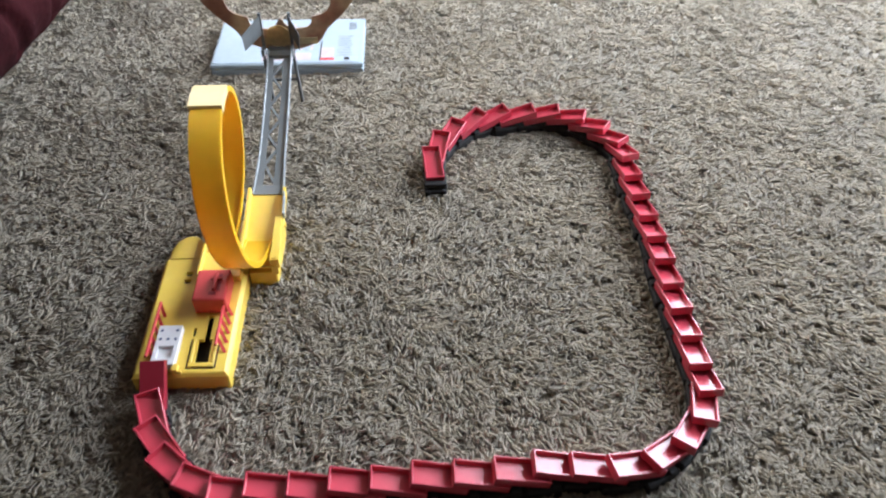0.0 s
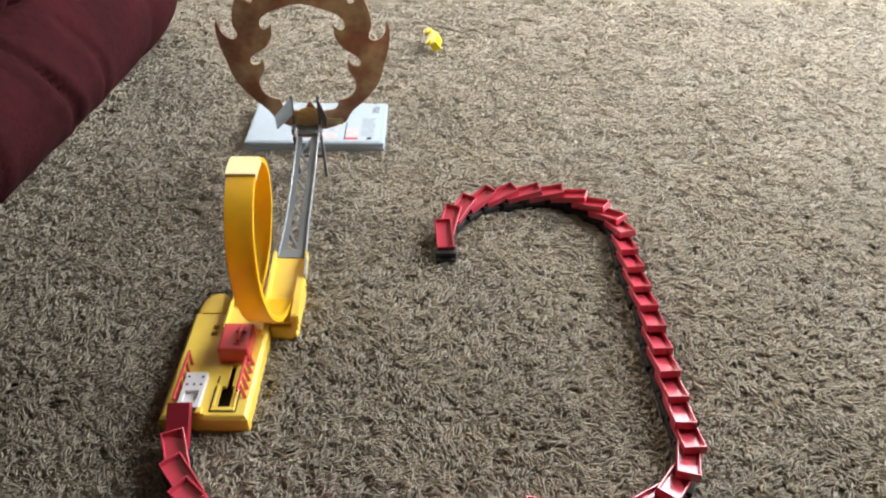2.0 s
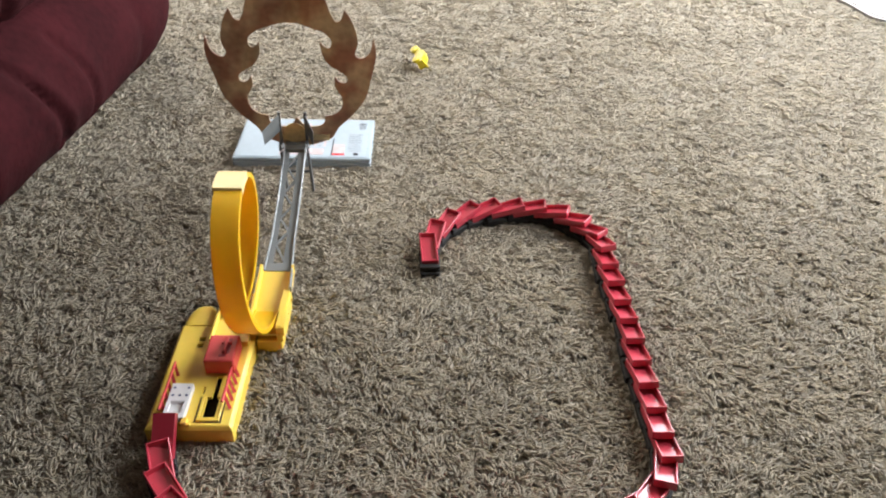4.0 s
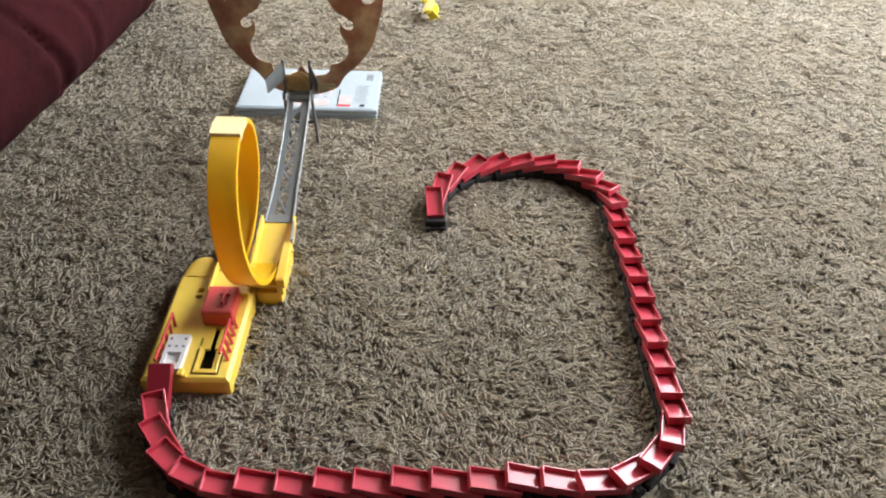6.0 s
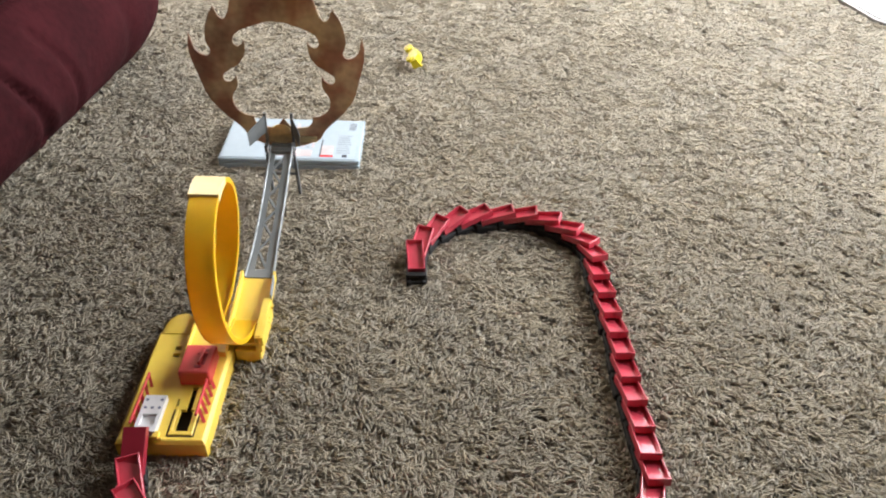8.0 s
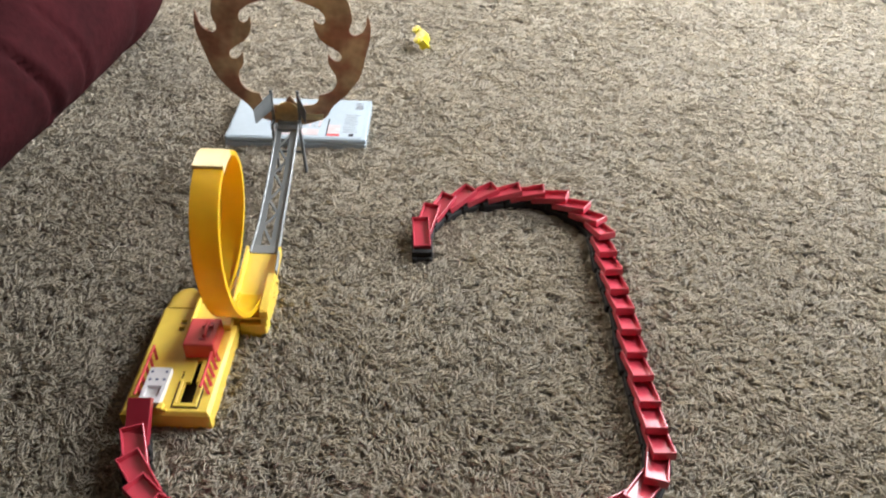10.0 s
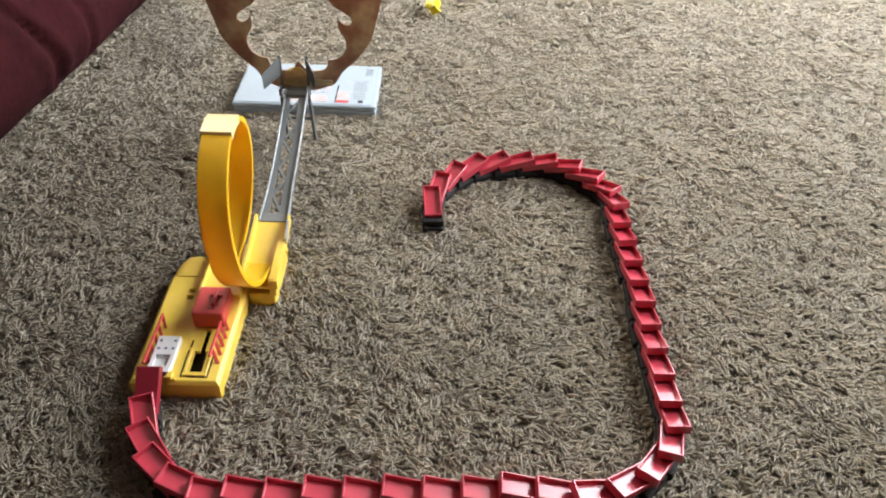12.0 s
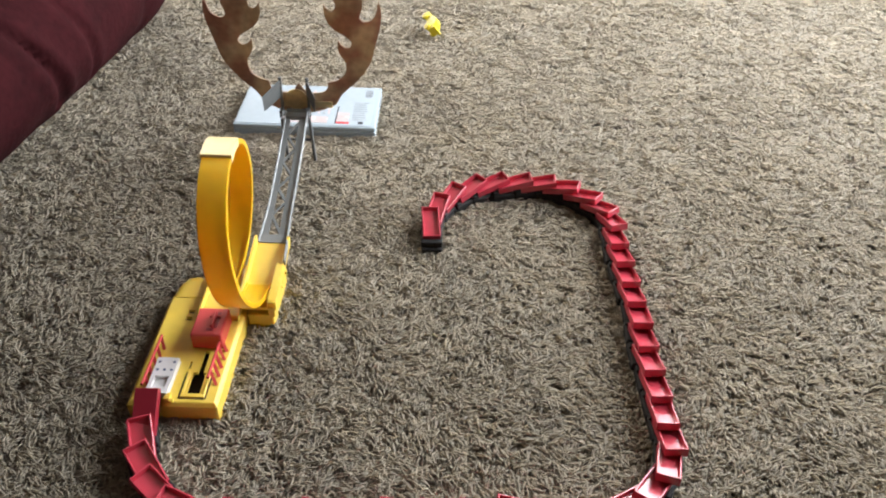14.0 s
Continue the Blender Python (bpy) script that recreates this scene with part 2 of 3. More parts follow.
# ---- the carpet's yarn ----
def carpet():
    rng = np.random.default_rng(7)
    # tufts: each a sheaf of strands that share a lean
    step, strands = 0.0060, 7
    gx, gy = np.meshgrid(np.arange(-0.62, 1.15, step), np.arange(0.2, 2.2, step))
    x, y = gx.ravel(), gy.ravel()
    keep = (x < 0.34 + 0.42 * y) & (x > -0.33 - 0.30 * y) & (x > -0.60)
    keep &= rng.random(len(x)) < np.clip(1.8 - 0.95 * y, 0.42, 1.0)
    x, y = x[keep], y[keep]
    n = len(x)
    x, y = x + rng.normal(0, step * 0.4, n), y + rng.normal(0, step * 0.4, n)
    # the pile leans in drifts that turn slowly over the floor
    drift = 0.7 * np.sin(x * 19 + 2.2 * np.sin(y * 13)) + 0.8 * np.sin(y * 23 + 1.7 * np.sin(x * 17 + 1)) + 0.5 * np.sin((x + y) * 41)
    ang = 0.75 * drift + rng.normal(0, 0.6, n) + np.pi * (rng.random(n) < 0.4)
    lump = np.sin(x * 97 + 3 * np.sin(y * 71)) * np.sin(y * 113 + 3 * np.sin(x * 83))
    high = np.clip(rng.normal(0.0052, 0.0010, n) + 0.0017 * lump, 0.0025, 0.009)
    x, y, ang, high = (np.repeat(v, strands) for v in (x, y, ang, high))
    n = len(x)
    stout = np.clip(0.75 + 0.5 * y, 1.0, 1.5)
    x, y = x + rng.normal(0, 0.0023, n) * stout, y + rng.normal(0, 0.0023, n) * stout
    ang = ang + rng.normal(0, 0.25, n)
    length = rng.uniform(0.0095, 0.0200, n) * stout
    rise = high + rng.normal(0, 0.0005, n)
    r = rng.uniform(0.00070, 0.00105, n) * stout
    curl = rng.normal(0, 0.75, n)
    rings, sides = 3, 3
    verts = np.zeros((n, rings * sides + 1, 3), np.float32)
    px, py, a = x.copy(), y.copy(), ang.copy()
    seg = length / rings
    for k in range(rings + 1):
        f = k / rings
        pz = FLOOR + rise * (1 - (1 - f) ** 2.6) - 0.0022 * f ** 3
        thick = r * (1.0, 1.2, 1.05, 0.0)[k]
        if k < rings:
            for s in range(sides):
                th = 2 * np.pi * s / sides + f * 2.5
                verts[:, k * sides + s, 0] = px - np.sin(a) * np.cos(th) * thick
                verts[:, k * sides + s, 1] = py + np.cos(a) * np.cos(th) * thick
                verts[:, k * sides + s, 2] = pz + np.sin(th) * thick * 0.65
        else:
            verts[:, -1, 0], verts[:, -1, 1], verts[:, -1, 2] = px, py, pz
        px, py = px + np.cos(a) * seg, py + np.sin(a) * seg
        a = a + curl / rings * 2
    tri = []
    for k in range(rings - 1):
        for s in range(sides):
            p, q = k * sides + s, k * sides + (s + 1) % sides
            tri += [(p, q, q + sides), (p, q + sides, p + sides)]
    tip = rings * sides
    for s in range(sides):
        tri.append(((rings - 1) * sides + s, (rings - 1) * sides + (s + 1) % sides, tip))
    tri = np.array(tri, np.int32)
    faces = (tri[None] + (np.arange(n, dtype=np.int32) * (tip + 1))[:, None, None]).reshape(-1)
    me = bpy.data.meshes.new("carpet_yarn")
    me.vertices.add(n * (tip + 1))
    me.vertices.foreach_set("co", verts.reshape(-1))
    me.loops.add(len(faces))
    me.loops.foreach_set("vertex_index", faces)
    me.polygons.add(len(faces) // 3)
    me.polygons.foreach_set("loop_start", np.arange(0, len(faces), 3, dtype=np.int32))
    me.update(calc_edges=True)
    me.polygons.foreach_set("use_smooth", np.ones(len(faces) // 3, bool))
    me.materials.append(M_TUFT)
    ob = new("carpet_pile", me)
    tagged(ob, "shaggy beige and brown twisted frieze carpet yarn", "carpet", kind="stuff")


carpet()


# ---- sofa ----
def sofa():
    root = empty("sofa", (-0.5, 0.6, FLOOR))
    tagged(root, "burgundy microfibre sofa with puffy creased sides on the carpet", "sofa")

    def skin(name, z0, z1, out, folds, label, y_end, rows=60):
        """A padded block: its side runs along y, turns round a soft corner, and goes back along -x."""
        line = [(-0.486 + 0.12 * (-1.15 + i * 0.006), -0.3 + i * 0.006) for i in range(int((y_end - 0.14 + 0.3) / 0.006))]
        r = 0.14
        cx, cy = -0.486 + 0.12 * (y_end - 0.14 - 0.85) - r, y_end - r
        arc = [(cx + r * math.cos(a), cy + r * math.sin(a)) for a in (radians(4.5 * i) for i in range(0, 21))]
        back = [(cx - 0.03 * i, y_end) for i in range(1, 20)]
        pts = line + arc + back
        bm = bmesh.new()
        grid = []
        for j in range(rows + 1):
            f = j / rows
            z = z0 + (z1 - z0) * f
            row = []
            for i, (x, y) in enumerate(pts):
                p, q = pts[max(i - 1, 0)], pts[min(i + 1, len(pts) - 1)]
                nx, ny = q[1] - p[1], p[0] - q[0]
                ln = math.hypot(nx, ny) or 1
                nx, ny = nx / ln, ny / ln
                puff = out * math.sin(math.pi * (0.01 + 0.93 * f)) ** 0.6
                d = puff - out * 0.45
                for ya, za, yb, zb, w, deep in folds:
                    t = min(max(((y - ya) * (yb - ya) + (z - za) * (zb - za)) / ((yb - ya) ** 2 + (zb - za) ** 2), 0), 1)
                    dist = math.hypot(y - ya - t * (yb - ya), z - za - t * (zb - za))
                    d -= deep * math.exp(-(dist / w) ** 2) * (1 - 0.3 * abs(t - 0.5))
                    d += deep * 0.35 * math.exp(-((dist - 2.4 * w) / (1.5 * w)) ** 2)
                d += 0.006 * noise.noise(Vector((x * 5, y * 5, z * 7))) + 0.0025 * noise.noise(Vector((x * 17, y * 17, z * 20)))
                row.append(bm.verts.new((x + nx * d + 0.5, y + ny * d - 0.6, z - FLOOR)))
            grid.append(row)
        for a, b in zip(grid, grid[1:]):
            for i in range(len(a) - 1):
                bm.faces.new((a[i], a[i + 1], b[i + 1], b[i]))
        # top and bottom close the block far behind
        for row, zz in ((grid[-1], z1), (grid[0], z0)):
            rim = [v for v in row]
            deep = [bm.verts.new((-0.9, min(v.co.y, y_end - 0.62), zz - FLOOR)) for v in row]
            for i in range(len(rim) - 1):
                bm.faces.new((rim[i], rim[i + 1], deep[i + 1], deep[i]))
        return smooth(part(name, bm, M_SOFA, root, label), 60)

    skin("base_panel", FLOOR, 0.175, 0.075,
         [(0.785, 0.20, 0.87, 0.03, 0.0065, 0.0075), (0.90, 0.15, 0.95, 0.03, 0.006, 0.005), (0.70, 0.12, 0.72, 0.0, 0.008, 0.006),
          (0.83, 0.12, 0.90, 0.0, 0.005, 0.004), (1.08, 0.15, 1.10, 0.02, 0.015, 0.004)], "padded lower side panel with deep creases", 1.30)
    skin("seat_cushion", 0.170, 0.44, 0.07, [(0.84, 0.27, 0.87, 0.18, 0.010, 0.012), (0.60, 0.40, 0.66, 0.2, 0.012, 0.012)],
         "rolled cushion above a deep seam", 1.27, 30)
    # added above the view to keep light off the carpet beside the sofa
    skin("unseen_back_shade", 0.43, 0.86, 0.06, [(0.70, 0.70, 0.74, 0.5, 0.012, 0.010)], "unseen upright padded back added to shade the carpet", 1.24, 24)


sofa()


# ---- game case ----
def game_case():
    x0, x1, y0, y1 = -0.262, -0.0905, 0.866, 0.969
    cx, cy = (x0 + x1) / 2, (y0 + y1) / 2
    root = empty("game_case", (cx, cy, 0.0))
    tagged(root, "clear pale blue plastic game case lying flat on carpet", "game case")
    w, d = (x1 - x0) / 2, (y1 - y0) / 2
    bm = bmesh.new()
    box(bm, -w, w, -d, d, -0.003, 0.0052, 0.0014)
    part("lower_shell", bm, M_CASE, root)
    bm = bmesh.new()
    box(bm, -w, w, -d, d, 0.0058, 0.0118, 0.0016)
    part("upper_shell", bm, M_CASE, root)
    bm = bmesh.new()
    box(bm, -0.012, 0.012, -d - 0.0008, -d + 0.001, 0.0042, 0.0075, 0.0003)
    part("thumb_notch", bm, M_CASE, root)
    bm = bmesh.new()
    box(bm, -w + 0.003, w - 0.006, -d + 0.003, d - 0.003, 0.0117, 0.0124)
    part("cover_sheet", bm, M_SHEET, root, "glossy printed white paper cover")
    z = 0.01245

    def ink(name, a, b, c, e, mat):
        bm = bmesh.new()
        box(bm, a - cx, b - cx, c - cy, e - cy, z - 0.0001, z + 0.0002)
        part(name, bm, mat, root)

    for i in range(9):
        ink("barcode_bar", -0.1095, -0.1005, 0.941 + i * 0.0021, 0.941 + i * 0.0021 + (0.0007, 0.0012, 0.0009)[i % 3], M_INK)
    ink("red_panel", -0.139, -0.1235, 0.8735, 0.8775, M_RED_INK)
    ink("pink_panel", -0.139, -0.1245, 0.8780, 0.900, M_PINK_INK)
    ink("spine_line", -0.1405, -0.1393, 0.873, 0.915, M_BLACK_INK)
    ink("rating_box", -0.1125, -0.1065, 0.8735, 0.879, M_BLACK_INK)
    ink("print_panel", -0.205, -0.150, 0.874, 0.889, M_PINK_INK)
    for i in range(9):
        ink("text_bar", -0.121 + 0.0006 * (i % 2), -0.103 - 0.0012 * (i % 4), 0.883 + i * 0.0052, 0.8845 + i * 0.0052, M_INK)
    for i in range(5):
        ink("picture_bar", -0.176 + i * 0.006, -0.173 + i * 0.006, 0.895, 0.955 - 0.006 * (i % 3), M_INK if i % 2 else M_PINK_INK)


game_case()


# ---- toy car, tipped on its side ----
def toy_car():
    root = empty("toy_car")
    root.matrix_world = pose(-0.036, 1.172, 0.0125, 24, 52, 28)
    tagged(root, "small lemon yellow plastic toy car tipped over on carpet", "toy car")
    bm = bmesh.new()
    prof = [(-0.020, 0.0), (0.020, 0.0), (0.021, 0.005), (0.015, 0.0085), (0.006, 0.0095), (0.002, 0.0150), (-0.009, 0.0155), (-0.015, 0.0100), (-0.021, 0.0090)]
    sweep(bm, [[(0.0075 * s * (0.86 if z > 0.012 else 1.0), y, z) for y, z in prof] for s in (-1, 1)])
    part("body", bm, M_LEMON, root)
    bm = bmesh.new()
    box(bm, -0.0088, 0.0088, -0.0225, -0.0195, 0.009, 0.0125, 0.0006)
    part("spoiler", bm, M_LEMON, root)
    for sx in (-1, 1):
        for y in (-0.012, 0.0125):
            bm = bmesh.new()
            rod(bm, (sx * 0.0062, y, 0.0008), (sx * 0.0102, y, 0.0008), 0.0052, 14)
            wheel = part("wheel", bm, M_LEMON, root)
            bm = bmesh.new()
            rod(bm, (sx * 0.0101, y, 0.0008), (sx * 0.0108, y, 0.0008), 0.0026, 10)
            part("hub", bm, M_LEMON, wheel)


toy_car()


# ---- white tub edge at the far side of the room ----
def white_tub():
    root = empty("storage_tub")
    root.matrix_world = pose(0.848, 1.62, 0.0, 0, 0, 12)
    tagged(root, "white plastic tub with a rounded grey rim on carpet", "storage tub")

    def ring(w, d, r, z):
        return [(sx * (w - r) + r * math.cos(a), sy * (d - r) + r * math.sin(a), z)
                for sx, sy, a0 in ((1, 1, 0), (-1, 1, 90), (-1, -1, 180), (1, -1, 270)) for a in (radians(a0 + 15 * k) for k in range(7))]

    bm = bmesh.new()
    sweep(bm, [ring(0.093, 0.218, 0.035, -0.004), ring(0.095, 0.220, 0.035, 0.0), ring(0.095, 0.220, 0.035, 0.004), ring(0.093, 0.218, 0.035, 0.005)])
    smooth(part("rim", bm, M_RIM, root, "dull grey rim"), 50)
    bm = bmesh.new()
    sweep(bm, [ring(0.088, 0.213, 0.032, 0.0051), ring(0.088, 0.213, 0.032, 0.007), ring(0.085, 0.210, 0.032, 0.009), ring(0.05, 0.17, 0.03, 0.009)])
    smooth(part("lid", bm, M_TUB, root, "glossy white lid"), 50)


white_tub()


# ---- launcher with loop, ramp and flame hoop ----
launcher = empty("stunt_launcher", (-0.2, 0.5, 0.0))
tagged(launcher, "yellow plastic stunt launcher with loop and grey ramp", "toy track")
LO = Vector((-0.2, 0.5, 0.0))
TOP = 0.016


def lpart(name, bm, mat, label="", parent=None):
    """A part given in world places, hung under the launcher."""
    bmesh.ops.translate(bm, verts=bm.verts, vec=-LO)
    return part(name, bm, mat, parent or launcher, label)


def launcher_base():
    bm = bmesh.new()
    xs = [-0.2425, -0.2250, -0.2195, -0.2075, -0.2055, -0.2022, -0.1985, -0.1940, -0.1918, -0.1785]
    ys = [0.4395, 0.4478, 0.4695, 0.4730, 0.4810, 0.4930, 0.5280, 0.5325, 0.5365, 0.5410, 0.5560]
    holes = {(5, 1), (6, 1), (7, 1), (6, 2), (6, 3), (6, 4), (3, 3), (1, 6), (1, 8)}
    plate(bm, xs, ys, TOP - 0.003, TOP, holes)
    lpart("deck", bm, M_YELLOW)
    # skirt round the deck, softly sloped
    bm = bmesh.new()
    out, top = [(-0.2455, 0.4365), (-0.1755, 0.4365), (-0.1755, 0.5560), (-0.2455, 0.5560)], [(-0.2425, 0.4395), (-0.1785, 0.4395), (-0.1785, 0.5560), (-0.2425, 0.5560)]
    for i in range(4):
        j = (i + 1) % 4
        lo = [(*out[i], -0.006), (*out[j], -0.006)]
        mid = [(*out[i], TOP - 0.0028), (*out[j], TOP - 0.0028)]
        sh = [tuple(a * 0.35 + b * 0.65 for a, b in zip(out[k], top[k])) + (TOP - 0.0006,) for k in (i, j)]
        hi = [(*top[i], TOP), (*top[j], TOP)]
        for a, b in ((lo, mid), (mid, sh), (sh, hi)):
            bm.faces.new([bm.verts.new(p) for p in (a[0], a[1], b[1], b[0])])
    bmesh.ops.remove_doubles(bm, verts=bm.verts, dist=1e-5)
    lpart("skirt", bm, M_YELLOW)
    # a near-black sheet paints the shade seen through the slots
    bm = bmesh.new()
    box(bm, -0.2410, -0.1800, 0.4410, 0.5540, 0.0, 0.006)
    lpart("slot_shade_sheet", bm, M_SLOT_SHADE, "near-black sheet painted as the shade under the slots")
    # rounded lobe at the back
    bm = bmesh.new()
    n = 14
    rings = []
    for k in range(5):
        f = k / 4
        z, inset = ((-0.006, 0.0), (TOP - 0.004, 0.0), (TOP - 0.0012, 0.0012), (TOP + 0.0004, 0.004), (TOP + 0.001, 0.010))[k]
        cx, w, y0, dep = -0.2283, 0.0160 - inset, 0.5561, 0.0300 - inset
        rings.append([(cx + w * math.cos(math.pi * i / n), y0 + dep * math.sin(math.pi * i / n) ** 0.8, z) for i in range(n + 1)])
    sweep(bm, rings)
    smooth(lpart("rear_lobe", bm, M_YELLOW), 45)
    # frame round the slide, proud of the deck
    bm = bmesh.new()
    for a, b, c, d in ((-0.2060, -0.1870, 0.4432, 0.4470), (-0.2060, -0.2036, 0.4470, 0.4695), (-0.1894, -0.1870, 0.4470, 0.4790)):
        box(bm, a, b, c, d, TOP, TOP + 0.0013, 0.0004, 1)
    lpart("slide_frame", bm, M_YELLOW)
    # grooves are only painted: dark strips on the deck for their shade
    for a, b, c, d in ((-0.2074, -0.2063, 0.4425, 0.4695), (-0.1867, -0.1856, 0.4425, 0.4690), (-0.2063, -0.1867, 0.4421, 0.4429)):
        bm = bmesh.new()
        box(bm, a, b, c, d, TOP - 0.0004, TOP + 0.0003)
        lpart("groove_shade", bm, M_SLOT_SHADE)
    # small latch beside the front edge
    bm = bmesh.new()
    box(bm, -0.2165, -0.2115, 0.4375, 0.4440, TOP, TOP + 0.005, 0.0008)
    box(bm, -0.2125, -0.2085, 0.4365, 0.4390, TOP + 0.001, TOP + 0.004, 0.0006)
    box(bm, -0.2185, -0.2160, 0.4385, 0.4405, TOP + 0.001, TOP + 0.0035, 0.0005)
    lpart("latch", bm, M_YELLOW)


def trigger_block():
    bm = bmesh.new()
    box(bm, -0.2095, -0.1838, 0.4950, 0.5275, TOP + 0.0004, TOP + 0.0165, 0.0016)
    block = lpart("trigger_block", bm, M_TRIGGER, "pinkish red plastic slide block")
    bm = bmesh.new()
    box(bm, -0.1950, -0.1922, 0.5035, 0.5215, TOP + 0.0163, TOP + 0.0200, 0.0008)
    box(bm, -0.1975, -0.1885, 0.5150, 0.5172, TOP + 0.0163, TOP + 0.0186, 0.0006)
    lpart("hook", bm, M_TRIGGER, parent=block)
    # flat darker strips paint the shade of the gaps round the hook
    bm = bmesh.new()
    box(bm, -0.1918, -0.1892, 0.5040, 0.5220, TOP + 0.0160, TOP + 0.0168)
    box(bm, -0.1972, -0.1918, 0.5005, 0.5030, TOP + 0.0160, TOP + 0.0168)
    lpart("hook_gap_shade", bm, M_DARK_RED, parent=block)


def guard_rail(x_top, x_foot, ya, yb, n, lean):
    bm = bmesh.new()
    rod(bm, (x_top, ya, TOP + 0.0085), (x_top, yb, TOP + 0.0085), 0.0012)
    rail = lpart("guard_rail", bm, M_TRIGGER, "red plastic slatted guard")
    for i in range(n):
        y = ya + (yb - ya) * (i + 0.15) / n
        bm = bmesh.new()
        bar(bm, (x_top, y, TOP + 0.0085), (x_foot, y - lean, TOP - 0.0005), 0.0024, 0.0014)
        lpart("slat", bm, M_TRIGGER, parent=rail)


def white_plate():
    x0, x1, y0, y1 = -0.2318, -0.2147, 0.4420, 0.4790
    bm = bmesh.new()
    xs, ys = [x0, x0 + 0.0028, x1 - 0.0028, x1], [y0, y0 + 0.0060, y0 + 0.0175, y1]
    plate(bm, xs, ys, TOP + 0.0002, TOP + 0.0062, {(1, 1)})
    pl = lpart("trigger_plate", bm, M_WHITE, "white plate with five dark pips")
    bm = bmesh.new()
    box(bm, xs[1], xs[2], ys[1], ys[2], TOP + 0.0003, TOP + 0.0030)
    lpart("pocket", bm, M_WHITE, parent=pl)
    for px, py in ((-0.2290, 0.4740), (-0.2175, 0.4740), (-0.2287, 0.4658), (-0.2231, 0.4658), (-0.2175, 0.4658)):
        bm = bmesh.new()
        rod(bm, (px, py, TOP + 0.0058), (px, py, TOP + 0.0065), 0.0012, 10)
        lpart("pip", bm, M_DOT, parent=pl)


CY, CZ, R = 0.566, 0.094, 0.0695
W2 = 0.0112


def loop_band():
    """A helix of one turn that climbs the far side and comes down the near side, shifting across as it goes."""
    bm = bmesh.new()
    rings = []
    n = 84
    for k in range(n + 1):
        f = k / n
        a = 2 * math.pi * f
        cx = -0.1985 + 0.031 * f
        ring = []
        for dx, dr in ((-W2, 0.0008), (W2, 0.0008), (W2, -0.0034), (W2 - 0.0016, -0.0034), (W2 - 0.0016, -0.0010), (-W2 + 0.0016, -0.0010), (-W2 + 0.0016, -0.0034), (-W2, -0.0034)):
            rr = R + dr
            ring.append((cx + dx, CY + rr * math.sin(a), CZ - rr * math.cos(a)))
        rings.append(ring)
    sweep(bm, rings)
    smooth(lpart("loop", bm, M_LOOP, "orange-yellow vertical loop track"), 35)
    # joint collar across the top
    bm = bmesh.new()
    rings = []
    for k in range(5):
        a = radians((160, 168, 176, 186, 187)[k])
        f = a / (2 * math.pi)
        cx = -0.1985 + 0.031 * f
        lift = 0.0030 if k < 4 else 0.0006
        rings.append([(cx + dx, CY + (R + dr) * math.sin(a), CZ - (R + dr) * math.cos(a)) for dx, dr in
                      ((-W2 - 0.0012, lift), (W2 + 0.0006, lift), (W2 + 0.0006, -0.0036), (W2 - 0.0002, -0.0036), (W2 - 0.0002, 0.0006), (-W2, 0.0006), (-W2, -0.003), (-W2 - 0.0012, -0.003))])
    sweep(bm, rings)
    smooth(lpart("joint_collar", bm, M_PALE, "pale yellow joint collar"), 35)


